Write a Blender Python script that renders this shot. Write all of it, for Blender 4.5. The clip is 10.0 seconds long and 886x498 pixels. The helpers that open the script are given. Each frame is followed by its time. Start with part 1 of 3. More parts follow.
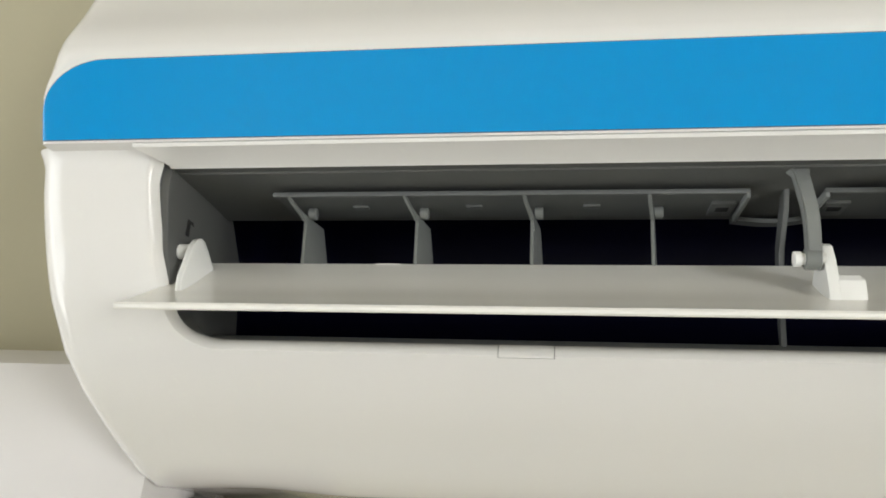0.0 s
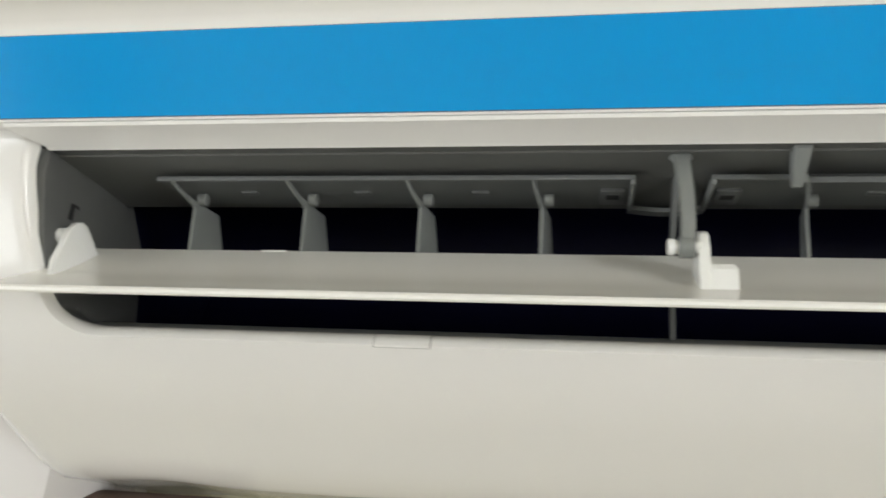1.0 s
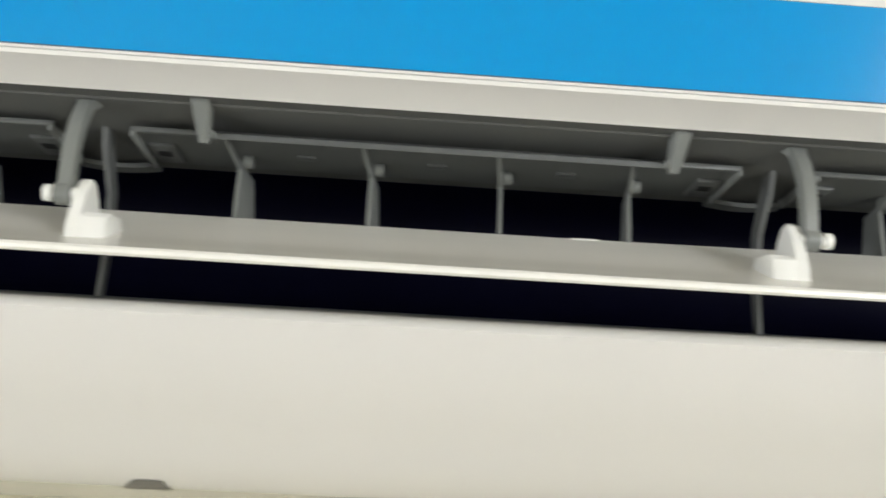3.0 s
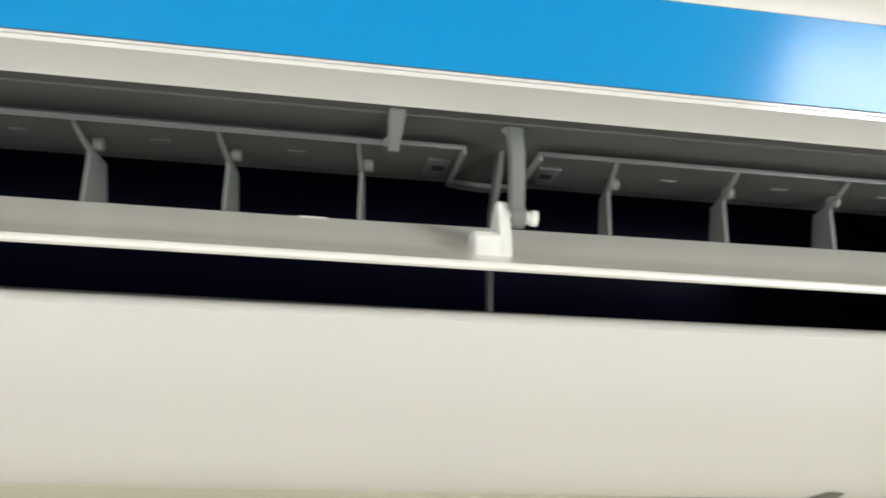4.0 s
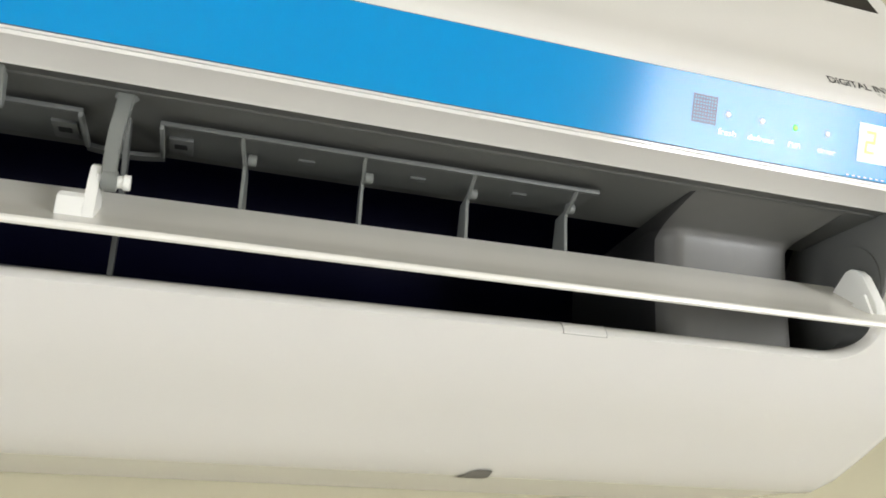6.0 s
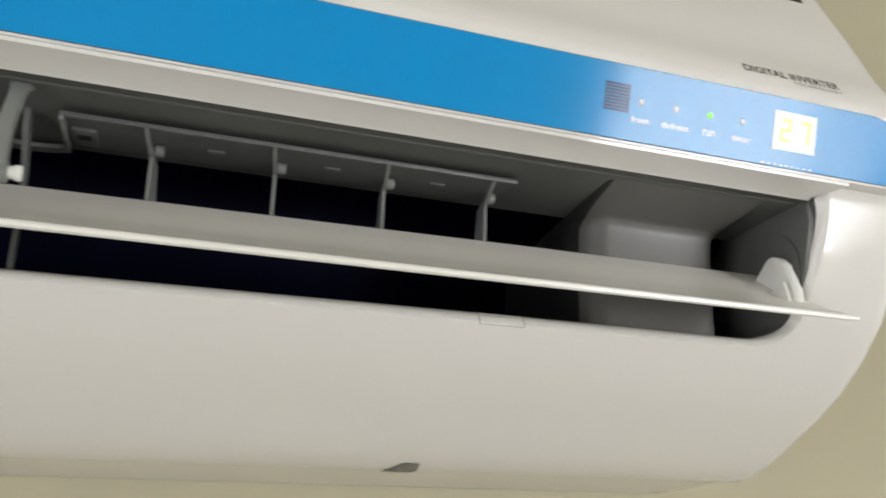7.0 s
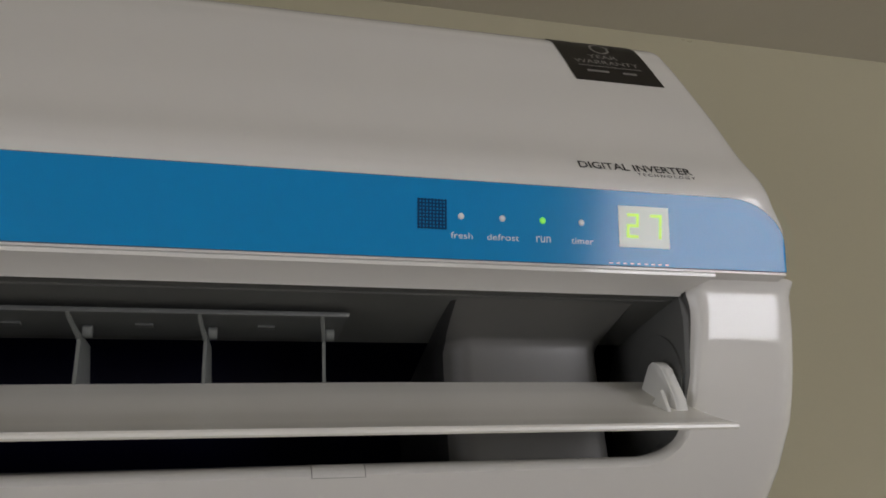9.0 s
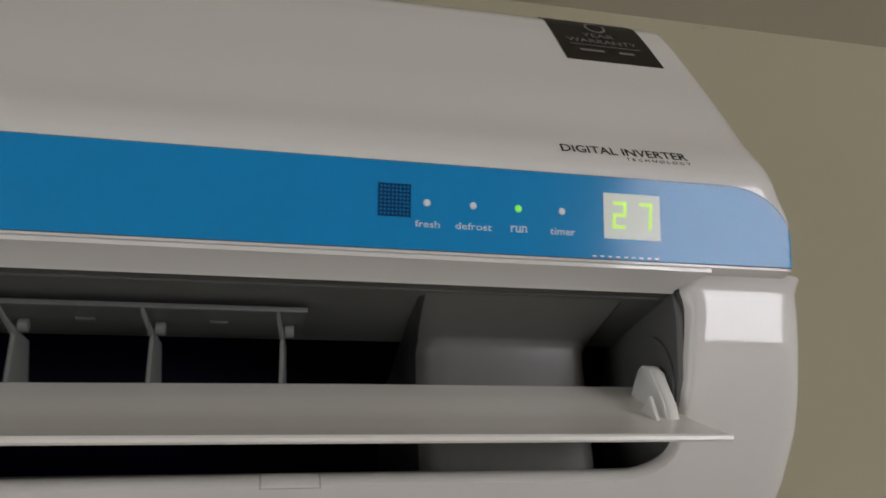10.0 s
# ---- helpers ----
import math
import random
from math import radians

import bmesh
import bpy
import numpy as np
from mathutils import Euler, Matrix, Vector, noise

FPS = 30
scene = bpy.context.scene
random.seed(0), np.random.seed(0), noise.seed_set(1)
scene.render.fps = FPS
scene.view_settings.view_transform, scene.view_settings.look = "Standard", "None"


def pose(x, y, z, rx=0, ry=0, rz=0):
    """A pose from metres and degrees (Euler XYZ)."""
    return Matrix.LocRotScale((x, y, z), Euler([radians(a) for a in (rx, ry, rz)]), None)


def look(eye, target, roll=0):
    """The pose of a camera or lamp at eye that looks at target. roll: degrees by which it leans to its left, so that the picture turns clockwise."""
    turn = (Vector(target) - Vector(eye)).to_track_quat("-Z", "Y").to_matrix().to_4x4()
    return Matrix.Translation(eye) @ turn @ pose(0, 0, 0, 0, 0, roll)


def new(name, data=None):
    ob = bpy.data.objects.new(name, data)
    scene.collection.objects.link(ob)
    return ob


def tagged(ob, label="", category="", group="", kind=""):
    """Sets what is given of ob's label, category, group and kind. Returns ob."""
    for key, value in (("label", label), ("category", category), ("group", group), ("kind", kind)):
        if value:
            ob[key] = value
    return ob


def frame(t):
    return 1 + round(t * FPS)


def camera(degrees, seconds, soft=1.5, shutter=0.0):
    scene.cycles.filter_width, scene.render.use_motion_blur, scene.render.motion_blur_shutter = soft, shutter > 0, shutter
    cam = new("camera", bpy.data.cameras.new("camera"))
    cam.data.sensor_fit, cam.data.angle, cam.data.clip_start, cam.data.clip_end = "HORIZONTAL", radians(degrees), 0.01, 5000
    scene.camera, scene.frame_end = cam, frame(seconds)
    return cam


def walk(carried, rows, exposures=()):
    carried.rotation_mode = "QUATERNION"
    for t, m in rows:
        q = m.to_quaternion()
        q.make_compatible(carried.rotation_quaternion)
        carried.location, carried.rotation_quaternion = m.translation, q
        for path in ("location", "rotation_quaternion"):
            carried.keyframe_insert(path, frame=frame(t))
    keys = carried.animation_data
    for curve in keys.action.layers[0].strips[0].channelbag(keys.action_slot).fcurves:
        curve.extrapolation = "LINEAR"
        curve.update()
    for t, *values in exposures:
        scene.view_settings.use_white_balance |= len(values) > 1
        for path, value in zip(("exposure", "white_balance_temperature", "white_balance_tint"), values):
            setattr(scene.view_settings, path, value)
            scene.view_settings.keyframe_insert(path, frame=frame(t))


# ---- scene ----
cam = camera(56.6, 10.0, soft=1.7, shutter=0.5)
PATH = [
    (0, (0.185, -0.442, 2.125), (-0.118, 1.458, 2.671), 2.6),
    (0.5, (0.199, -0.433, 2.125), (-0.118, 1.463, 2.677), 2.8),
    (1, (0.231, -0.425, 2.124), (-0.116, 1.465, 2.677), 3.6),
    (1.5, (0.264, -0.418, 2.12), (-0.009, 1.477, 2.698), 4.0),
    (2, (0.296, -0.41, 2.119), (0.118, 1.497, 2.695), 4.4),
    (2.5, (0.329, -0.407, 2.12), (0.282, 1.509, 2.693), 3.7),
    (3, (0.36, -0.408, 2.118), (0.442, 1.504, 2.701), 2.8),
    (3.2, (0.379, -0.408, 2.116), (0.479, 1.498, 2.712), 2.6),
    (4.3, (0.432, -0.412, 2.114), (0.801, 1.467, 2.692), 0.9),
    (4.5, (0.444, -0.414, 2.109), (0.833, 1.456, 2.702), 1.1),
    (5, (0.473, -0.423, 2.111), (0.969, 1.424, 2.697), 0.7),
    (5.5, (0.498, -0.432, 2.108), (1.042, 1.402, 2.691), 2.0),
    (6.8, (0.524, -0.444, 2.107), (1.113, 1.381, 2.677), 1.9),
    (7, (0.533, -0.443, 2.106), (1.142, 1.373, 2.683), 1.4),
    (7.5, (0.563, -0.442, 2.11), (1.228, 1.346, 2.712), -0.5),
    (8, (0.592, -0.445, 2.117), (1.264, 1.296, 2.836), -3.5),
    (8.5, (0.595, -0.449, 2.119), (1.149, 1.302, 2.913), -4.1),
    (9, (0.61, -0.445, 2.122), (1.132, 1.302, 2.943), -4.5),
    (9.5, (0.618, -0.438, 2.123), (1.103, 1.315, 2.954), -3.7),
    (10, (0.635, -0.426, 2.129), (1.101, 1.337, 2.95), -3.3),
]
EXPOSURES = [(0, -0.32, 6520, 10), (1, -0.37, 6520, 10), (1.5, -0.36, 6520, 10), (2, -0.35, 6520, 10), (2.5, -0.22, 6520, 10), (3, -0.14, 6520, 10), (4.5, -0.12, 6520, 10), (5.5, -0.12, 6520, 10), (6.8, -0.48, 6520, 12), (7.5, -0.94, 6520, 13), (8, -1.40, 6520, 15), (8.5, -1.42, 6520, 16), (9, -1.58, 6520, 17), (10, -1.53, 6520, 17)]
walk(cam, [(t, look(eye, goal, roll)) for t, eye, goal, roll in PATH], EXPOSURES)

# ---- world and light ----
world = bpy.data.worlds.new("sky")
scene.world = world
world.use_nodes = True
wn = world.node_tree
sky = wn.nodes.new("ShaderNodeTexSky")
sky.sky_type = 'NISHITA'
sky.sun_disc = False
sky.sun_elevation = radians(38)
sky.sun_rotation = radians(20)
wn.links.new(sky.outputs[0], wn.nodes["Background"].inputs[0])
wn.nodes["Background"].inputs[1].default_value = 0.10

WX0, WX1, WZ0, WZ1 = 1.78, 3.00, 1.40, 2.46      # the window in the south wall
RX0, RX1, RY = -1.3, 3.3, -2.4                   # the room
VY0, VY1, VZ0, VZ1 = -1.90, -0.35, 1.00, 2.40      # the window added in the west wall


def daylight(name, w, h, watts, eye, goal):
    lamp = bpy.data.lights.new(name, 'AREA')
    lamp.shape = 'RECTANGLE'
    lamp.size, lamp.size_y = w, h
    lamp.energy = watts
    lamp.color = (0.955, 0.98, 1.0)
    new(name, lamp).matrix_world = look(eye, goal)


daylight("assumed_window_lamp", WX1 - WX0 - 0.1, WZ1 - WZ0 - 0.1, 84, ((WX0 + WX1) / 2, RY - 0.02, (WZ0 + WZ1) / 2), ((WX0 + WX1) / 2, 0, (WZ0 + WZ1) / 2))
# added lamp at the west side, brightens the wall left of the unit
daylight("assumed_window_lamp", VY1 - VY0 - 0.1, VZ1 - VZ0 - 0.1, 33, (RX0 - 0.02, (VY0 + VY1) / 2, (VZ0 + VZ1) / 2), (2, (VY0 + VY1) / 2, (VZ0 + VZ1) / 2))


# ---- materials ----
def material(name, color, rough=0.5, metal=0.0, vary=0.06, grain=0.0, scale=60.0, coat=0.0, spec=0.5, big=4.0, emit=None, emit_strength=0.0):
    m = bpy.data.materials.new(name)
    m.use_nodes = True
    nt = m.node_tree
    b = nt.nodes["Principled BSDF"]
    b.inputs["Roughness"].default_value = rough
    b.inputs["Metallic"].default_value = metal
    b.inputs["Specular IOR Level"].default_value = spec
    b.inputs["Coat Weight"].default_value = coat
    b.inputs["Coat Roughness"].default_value = 0.05
    co = nt.nodes.new("ShaderNodeTexCoord")
    n1 = nt.nodes.new("ShaderNodeTexNoise")
    n1.inputs["Scale"].default_value = big
    n1.inputs["Detail"].default_value = 4
    n2 = nt.nodes.new("ShaderNodeTexNoise")
    n2.inputs["Scale"].default_value = scale
    n2.inputs["Detail"].default_value = 6
    nt.links.new(co.outputs["Object"], n1.inputs["Vector"])
    nt.links.new(co.outputs["Object"], n2.inputs["Vector"])
    mix = nt.nodes.new("ShaderNodeMixRGB")
    mix.inputs[1].default_value = (*[c * (1 - vary) for c in color], 1)
    mix.inputs[2].default_value = (*[min(1, c * (1 + vary)) for c in color], 1)
    avg = nt.nodes.new("ShaderNodeMath")
    avg.operation = 'MULTIPLY_ADD'
    avg.inputs[1].default_value = 0.4
    nt.links.new(n2.outputs["Fac"], avg.inputs[0])
    sc = nt.nodes.new("ShaderNodeMath")
    sc.operation = 'MULTIPLY'
    sc.inputs[1].default_value = 0.6
    nt.links.new(n1.outputs["Fac"], sc.inputs[0])
    nt.links.new(sc.outputs[0], avg.inputs[2])
    nt.links.new(avg.outputs[0], mix.inputs[0])
    nt.links.new(mix.outputs[0], b.inputs["Base Color"])
    rr = nt.nodes.new("ShaderNodeMapRange")
    rr.inputs["To Min"].default_value = max(0.02, rough * 0.82)
    rr.inputs["To Max"].default_value = min(1.0, rough * 1.18)
    nt.links.new(n1.outputs["Fac"], rr.inputs["Value"])
    nt.links.new(rr.outputs[0], b.inputs["Roughness"])
    if grain:
        bump = nt.nodes.new("ShaderNodeBump")
        bump.inputs["Strength"].default_value = grain
        bump.inputs["Distance"].default_value = 0.0006
        nt.links.new(n2.outputs["Fac"], bump.inputs["Height"])
        nt.links.new(bump.outputs[0], b.inputs["Normal"])
    if emit:
        b.inputs["Emission Color"].default_value = (*emit, 1)
        b.inputs["Emission Strength"].default_value = emit_strength
    return m


M_WHITE = material("white_plastic", (0.80, 0.785, 0.75), 0.045, vary=0.02, grain=0.02, scale=900, big=5)
M_FLAP = material("flap_plastic", (0.90, 0.885, 0.83), 0.24, vary=0.02, scale=500)
M_BRACKET = material("bracket_plastic", (0.88, 0.88, 0.85), 0.3, vary=0.02)
M_BLUE = material("blue_gloss", (0.0, 0.285, 0.65), 0.13, vary=0.04, scale=300, spec=0.32)
M_SEAM = material("seam_dark", (0.10, 0.14, 0.19), 0.6)
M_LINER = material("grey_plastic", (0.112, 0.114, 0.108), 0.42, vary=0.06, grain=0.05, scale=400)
M_GREY = material("vane_grey", (0.20, 0.21, 0.20), 0.40, vary=0.06, grain=0.03, scale=500)
M_BAR = material("bar_grey", (0.118, 0.123, 0.120), 0.45, vary=0.06, grain=0.03, scale=500)
M_COVER = material("cover_grey", (0.14, 0.138, 0.13), 0.42, vary=0.08, scale=200, big=30)
M_DARK = material("scroll_shade", (0.003, 0.003, 0.016), 0.4, vary=0.3, scale=120, spec=0.15)
M_FLANK_SHADE = material("flank_shade", (0.03, 0.03, 0.03), 0.5, vary=0.1, spec=0.25)
M_HOLE_SHADE = material("hole_shade", (0.012, 0.012, 0.012), 0.7)
M_JOINT_SHADE = material("joint_grey_notch_shade", (0.20, 0.19, 0.17), 0.6)
M_WALL = material("wall_paint", (0.44, 0.408, 0.285), 0.75, vary=0.035, grain=0.12, scale=260, big=2.5)
M_ROOM = material("room_paint", (0.76, 0.75, 0.71), 0.8, vary=0.03, grain=0.3, scale=220, big=2)
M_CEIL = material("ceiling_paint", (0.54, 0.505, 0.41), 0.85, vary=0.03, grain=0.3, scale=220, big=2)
M_FLOOR = material("floor_tile", (0.22, 0.20, 0.17), 0.4, vary=0.1, scale=30)
M_FRAME = material("window_paint", (0.8, 0.79, 0.76), 0.4)
M_LED = material("led_off", (0.85, 0.88, 0.9), 0.35)
M_LEDON = material("led_green", (0.2, 0.7, 0.1), 0.35, emit=(0.18, 0.9, 0.04), emit_strength=1.3)
M_DISPLAY = material("display_window", (0.66, 0.70, 0.64), 0.25, emit=(0.66, 0.74, 0.62), emit_strength=0.28)
M_DIGIT = material("digit_green", (0.5, 0.8, 0.1), 0.4, emit=(0.50, 1.0, 0.10), emit_strength=1.5)
M_LABEL = material("label_print", (0.90, 0.94, 0.97), 0.15)
M_INK = material("black_ink", (0.012, 0.012, 0.012), 0.5, spec=0.15)
M_STICKER = material("sticker_black", (0.010, 0.008, 0.007), 0.4, vary=0.2, spec=0.22)
M_STICKTEXT = material("sticker_print", (0.22, 0.21, 0.20), 0.45)
M_IR = material("sensor_dark", (0.002, 0.05, 0.16), 0.13, vary=0.2, spec=0.3)
M_DUCT = material("duct_white", (0.70, 0.68, 0.66), 0.4, vary=0.02)
M_BROWN = material("pipe_wrap", (0.12, 0.075, 0.055), 0.7, vary=0.35, grain=0.3, scale=120, big=25)
M_GLASS = bpy.data.materials.new("clear_glass")
M_GLASS.use_nodes = True
gb = M_GLASS.node_tree.nodes["Principled BSDF"]
gb.inputs["Transmission Weight"].default_value = 1.0
gb.inputs["Roughness"].default_value = 0.0


# ---- mesh helpers ----
def finish(name, bm, mat, parent=None, label="", smooth=True):
    bmesh.ops.recalc_face_normals(bm, faces=bm.faces)
    me = bpy.data.meshes.new(name)
    if smooth:
        for f in bm.faces:
            f.smooth = True
        for e in bm.edges:
            if len(e.link_faces) == 2 and e.calc_face_angle(0) > radians(32):
                e.smooth = False
    bm.to_mesh(me)
    bm.free()
    me.materials.append(mat)
    ob = new(name, me)
    if parent is not None:
        ob.parent = parent
        if parent.type == 'EMPTY':
            ob.matrix_parent_inverse = Matrix.Translation(-parent.location)
    if label:
        ob["label"] = label
    return ob


def part(name, bm, mat, parent, label="", smooth=True):
    return finish(name, bm, mat, parent, label, smooth)


def add_box(bm, x0, x1, y0, y1, z0, z1, bevel=0.0):
    vs = [bm.verts.new((x, y, z)) for x in (x0, x1) for y in (y0, y1) for z in (z0, z1)]
    fs = [bm.faces.new([vs[i] for i in q]) for q in ((0, 1, 3, 2), (4, 6, 7, 5), (0, 4, 5, 1), (2, 3, 7, 6), (0, 2, 6, 4), (1, 5, 7, 3))]
    if bevel:
        es = list({e for f in fs for e in f.edges})
        bmesh.ops.bevel(bm, geom=es, offset=bevel, segments=2, affect='EDGES', profile=0.5)
    return bm


def box(x0, x1, y0, y1, z0, z1, bevel=0.0):
    return add_box(bmesh.new(), x0, x1, y0, y1, z0, z1, bevel)


def add_slab(bm, outline, x0, x1, bevel=0.0):
    """A plate in the yz plane with the given outline, from x0 to x1."""
    a = [bm.verts.new((x0, y, z)) for y, z in outline]
    b = [bm.verts.new((x1, y, z)) for y, z in outline]
    n = len(outline)
    fs = [bm.faces.new(a), bm.faces.new(list(reversed(b)))]
    fs += [bm.faces.new((a[i], b[i], b[(i + 1) % n], a[(i + 1) % n])) for i in range(n)]
    if bevel:
        es = list(set(fs[0].edges) | set(fs[1].edges))
        bmesh.ops.bevel(bm, geom=es, offset=bevel, segments=2, affect='EDGES', profile=0.5)
    return bm


def slab(outline, x0, x1, bevel=0.0):
    return add_slab(bmesh.new(), outline, x0, x1, bevel)


def add_pin(bm, x0, x1, y, z, r, n=16):
    """A round pin along x."""
    rows = []
    for x, rr in ((x0, r * 0.8), (x0 + (x1 - x0) * 0.06, r), (x1 - (x1 - x0) * 0.06, r), (x1, r * 0.8)):
        rows.append([bm.verts.new((x, y + rr * math.cos(2 * math.pi * k / n), z + rr * math.sin(2 * math.pi * k / n))) for k in range(n)])
    for a, b in zip(rows, rows[1:]):
        for k in range(n):
            bm.faces.new((a[k], a[(k + 1) % n], b[(k + 1) % n], b[k]))
    bm.faces.new(rows[0])
    bm.faces.new(list(reversed(rows[-1])))
    return bm


def sheet(bm, rows):
    """A net of quads through rows of points."""
    vs = [[bm.verts.new(p) for p in row] for row in rows]
    for a, b in zip(vs, vs[1:]):
        for k in range(len(a) - 1):
            bm.faces.new((a[k], a[k + 1], b[k + 1], b[k]))
    return vs


def smooth_line(pts, steps):
    """Catmull-Rom through 2D points."""
    out = []
    P = [Vector(p) for p in pts]
    P = [2 * P[0] - P[1]] + P + [2 * P[-1] - P[-2]]
    for i in range(1, len(P) - 2):
        for k in range(steps):
            t = k / steps
            a, b, c, d = P[i - 1:i + 3]
            out.append(0.5 * (2 * b + (c - a) * t + (2 * a - 5 * b + 4 * c - d) * t * t + (3 * b - a - 3 * c + d) * t ** 3))
    out.append(P[-2])
    return out


class Profile:
    """A smooth line in the yz plane, by its length."""
    def __init__(self, pts, steps=10):
        self.p = smooth_line(pts, steps)
        self.s = [0.0]
        for a, b in zip(self.p, self.p[1:]):
            self.s.append(self.s[-1] + (b - a).length)
        self.length = self.s[-1]

    def at(self, s):
        s = min(max(s, 0.0), self.length)
        y = float(np.interp(s, self.s, [q.x for q in self.p]))
        z = float(np.interp(s, self.s, [q.y for q in self.p]))
        return y, z

    def s_of_z(self, z):
        best = min(range(len(self.p)), key=lambda i: abs(self.p[i].y - z))
        lo_, hi_ = max(0, best - 1), min(len(self.p) - 1, best + 1)
        zs = sorted((self.p[i].y, self.s[i]) for i in (lo_, best, hi_))
        return float(np.interp(z, [q[0] for q in zs], [q[1] for q in zs]))


def text_mesh(body, size, weight=0.0):
    """Flat lettering in the xy plane, centred; returns a list of points, faces and the width."""
    cu = bpy.data.curves.new("lettering", 'FONT')
    cu.body, cu.size, cu.align_x, cu.align_y = body, size, 'LEFT', 'BOTTOM_BASELINE'
    cu.resolution_u = 3
    cu.offset = weight
    ob = bpy.data.objects.new("lettering", cu)
    scene.collection.objects.link(ob)
    dg = bpy.context.evaluated_depsgraph_get()
    dg.update()
    me = bpy.data.meshes.new_from_object(ob.evaluated_get(dg))
    pts = [v.co.copy() for v in me.vertices]
    faces = [tuple(p.vertices) for p in me.polygons]
    bpy.data.objects.remove(ob)
    bpy.data.curves.remove(cu)
    bpy.data.meshes.remove(me)
    return pts, faces


# ---- the room ----
def wall(name, x0, x1, y0, y1, z0, z1, mat, label):
    return tagged(finish(name, box(x0, x1, y0, y1, z0, z1), mat, smooth=False), label, kind="structure", category=name.split("_")[0])


H = 2.522
wall("wall_north", RX0 - 0.12, RX1 + 0.12, 0, 0.12, 0, H, M_WALL, "cream painted plaster wall behind the air conditioner")
bm = bmesh.new()
for a in ((RY, VY0, 0, H), (VY1, 0, 0, H), (VY0, VY1, 0, VZ0), (VY0, VY1, VZ1, H)):
    add_box(bm, RX0 - 0.15, RX0, a[0], a[1], a[2], a[3])
tagged(finish("wall_west", bm, M_ROOM, smooth=False), "off-white painted plaster wall with an opening for an assumed window", "wall", kind="structure")
wall("wall_east", RX1, RX1 + 0.12, RY, 0, 0, H, M_ROOM, "off-white painted plaster wall of the room")
wall("floor", RX0 - 0.12, RX1 + 0.12, RY - 0.2, 0.12, -0.1, 0, M_FLOOR, "plain beige floor of the room")
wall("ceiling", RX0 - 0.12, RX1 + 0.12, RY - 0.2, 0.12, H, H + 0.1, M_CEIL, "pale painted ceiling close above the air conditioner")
bm = bmesh.new()
for a in ((RX0 - 0.12, WX0, 0, H), (WX1, RX1 + 0.12, 0, H), (WX0, WX1, 0, WZ0), (WX0, WX1, WZ1, H)):
    add_box(bm, a[0], a[1], RY - 0.15, RY, a[2], a[3])
tagged(finish("wall_south", bm, M_ROOM, smooth=False), "off-white painted plaster wall with an opening for an assumed window", "wall", kind="structure")
win = new("window_1")
win.location = ((WX0 + WX1) / 2, RY - 0.1, WZ0)
tagged(win, "assumed white framed window with clear panes, out of view", "window", kind="structure")
bm = bmesh.new()
xm = (WX0 + WX1) / 2
for a in ((WX0, WX0 + 0.04, WZ0, WZ1), (WX1 - 0.04, WX1, WZ0, WZ1), (xm - 0.03, xm + 0.03, WZ0 + 0.04, WZ1 - 0.04), (WX0 + 0.04, WX1 - 0.04, WZ0, WZ0 + 0.04), (WX0 + 0.04, WX1 - 0.04, WZ1 - 0.04, WZ1)):
    add_box(bm, a[0], a[1], RY - 0.13, RY - 0.08, a[2], a[3])
part("window_frame", bm, M_FRAME, win, smooth=False)
for a, b in ((WX0 + 0.04, xm - 0.03), (xm + 0.03, WX1 - 0.04)):
    p = part("pane", box(a, b, RY - 0.108, RY - 0.103, WZ0 + 0.04, WZ1 - 0.04), M_GLASS, win, smooth=False)
    p.visible_shadow = False

# unseen west window, added round that lamp
win = new("added_window")
win.location = (RX0 - 0.1, (VY0 + VY1) / 2, VZ0)
tagged(win, "assumed white framed window with clear panes, out of view", "window", kind="structure")
bm = bmesh.new()
ym = (VY0 + VY1) / 2
for a in ((VY0, VY0 + 0.04, VZ0, VZ1), (VY1 - 0.04, VY1, VZ0, VZ1), (ym - 0.03, ym + 0.03, VZ0 + 0.04, VZ1 - 0.04), (VY0 + 0.04, VY1 - 0.04, VZ0, VZ0 + 0.04), (VY0 + 0.04, VY1 - 0.04, VZ1 - 0.04, VZ1)):
    add_box(bm, RX0 - 0.13, RX0 - 0.08, a[0], a[1], a[2], a[3])
part("window_frame", bm, M_FRAME, win, smooth=False)
for a, b in ((VY0 + 0.04, ym - 0.03), (ym + 0.03, VY1 - 0.04)):
    p = part("pane", box(RX0 - 0.108, RX0 - 0.103, a, b, VZ0 + 0.04, VZ1 - 0.04), M_GLASS, win, smooth=False)
    p.visible_shadow = False

# a sheer curtain drawn over part of the south window
M_SHEER = bpy.data.materials.new("sheer_cloth")
M_SHEER.use_nodes = True
sn = M_SHEER.node_tree
sb = sn.nodes["Principled BSDF"]
sb.inputs["Base Color"].default_value = (0.80, 0.80, 0.78, 1)
sb.inputs["Roughness"].default_value = 0.9
tl = sn.nodes.new("ShaderNodeBsdfTranslucent")
tl.inputs["Color"].default_value = (0.86, 0.86, 0.84, 1)
weave = sn.nodes.new("ShaderNodeTexNoise")
weave.inputs["Scale"].default_value = 9
thread = sn.nodes.new("ShaderNodeMapRange")
thread.inputs["To Min"].default_value = 0.70
thread.inputs["To Max"].default_value = 0.95
co = sn.nodes.new("ShaderNodeTexCoord")
ms = sn.nodes.new("ShaderNodeMixShader")
sn.links.new(co.outputs["Object"], weave.inputs["Vector"])
sn.links.new(weave.outputs["Fac"], thread.inputs["Value"])
sn.links.new(thread.outputs[0], ms.inputs[0])
sn.links.new(sb.outputs[0], ms.inputs[1])
sn.links.new(tl.outputs[0], ms.inputs[2])
sn.links.new(ms.outputs[0], sn.nodes["Material Output"].inputs[0])
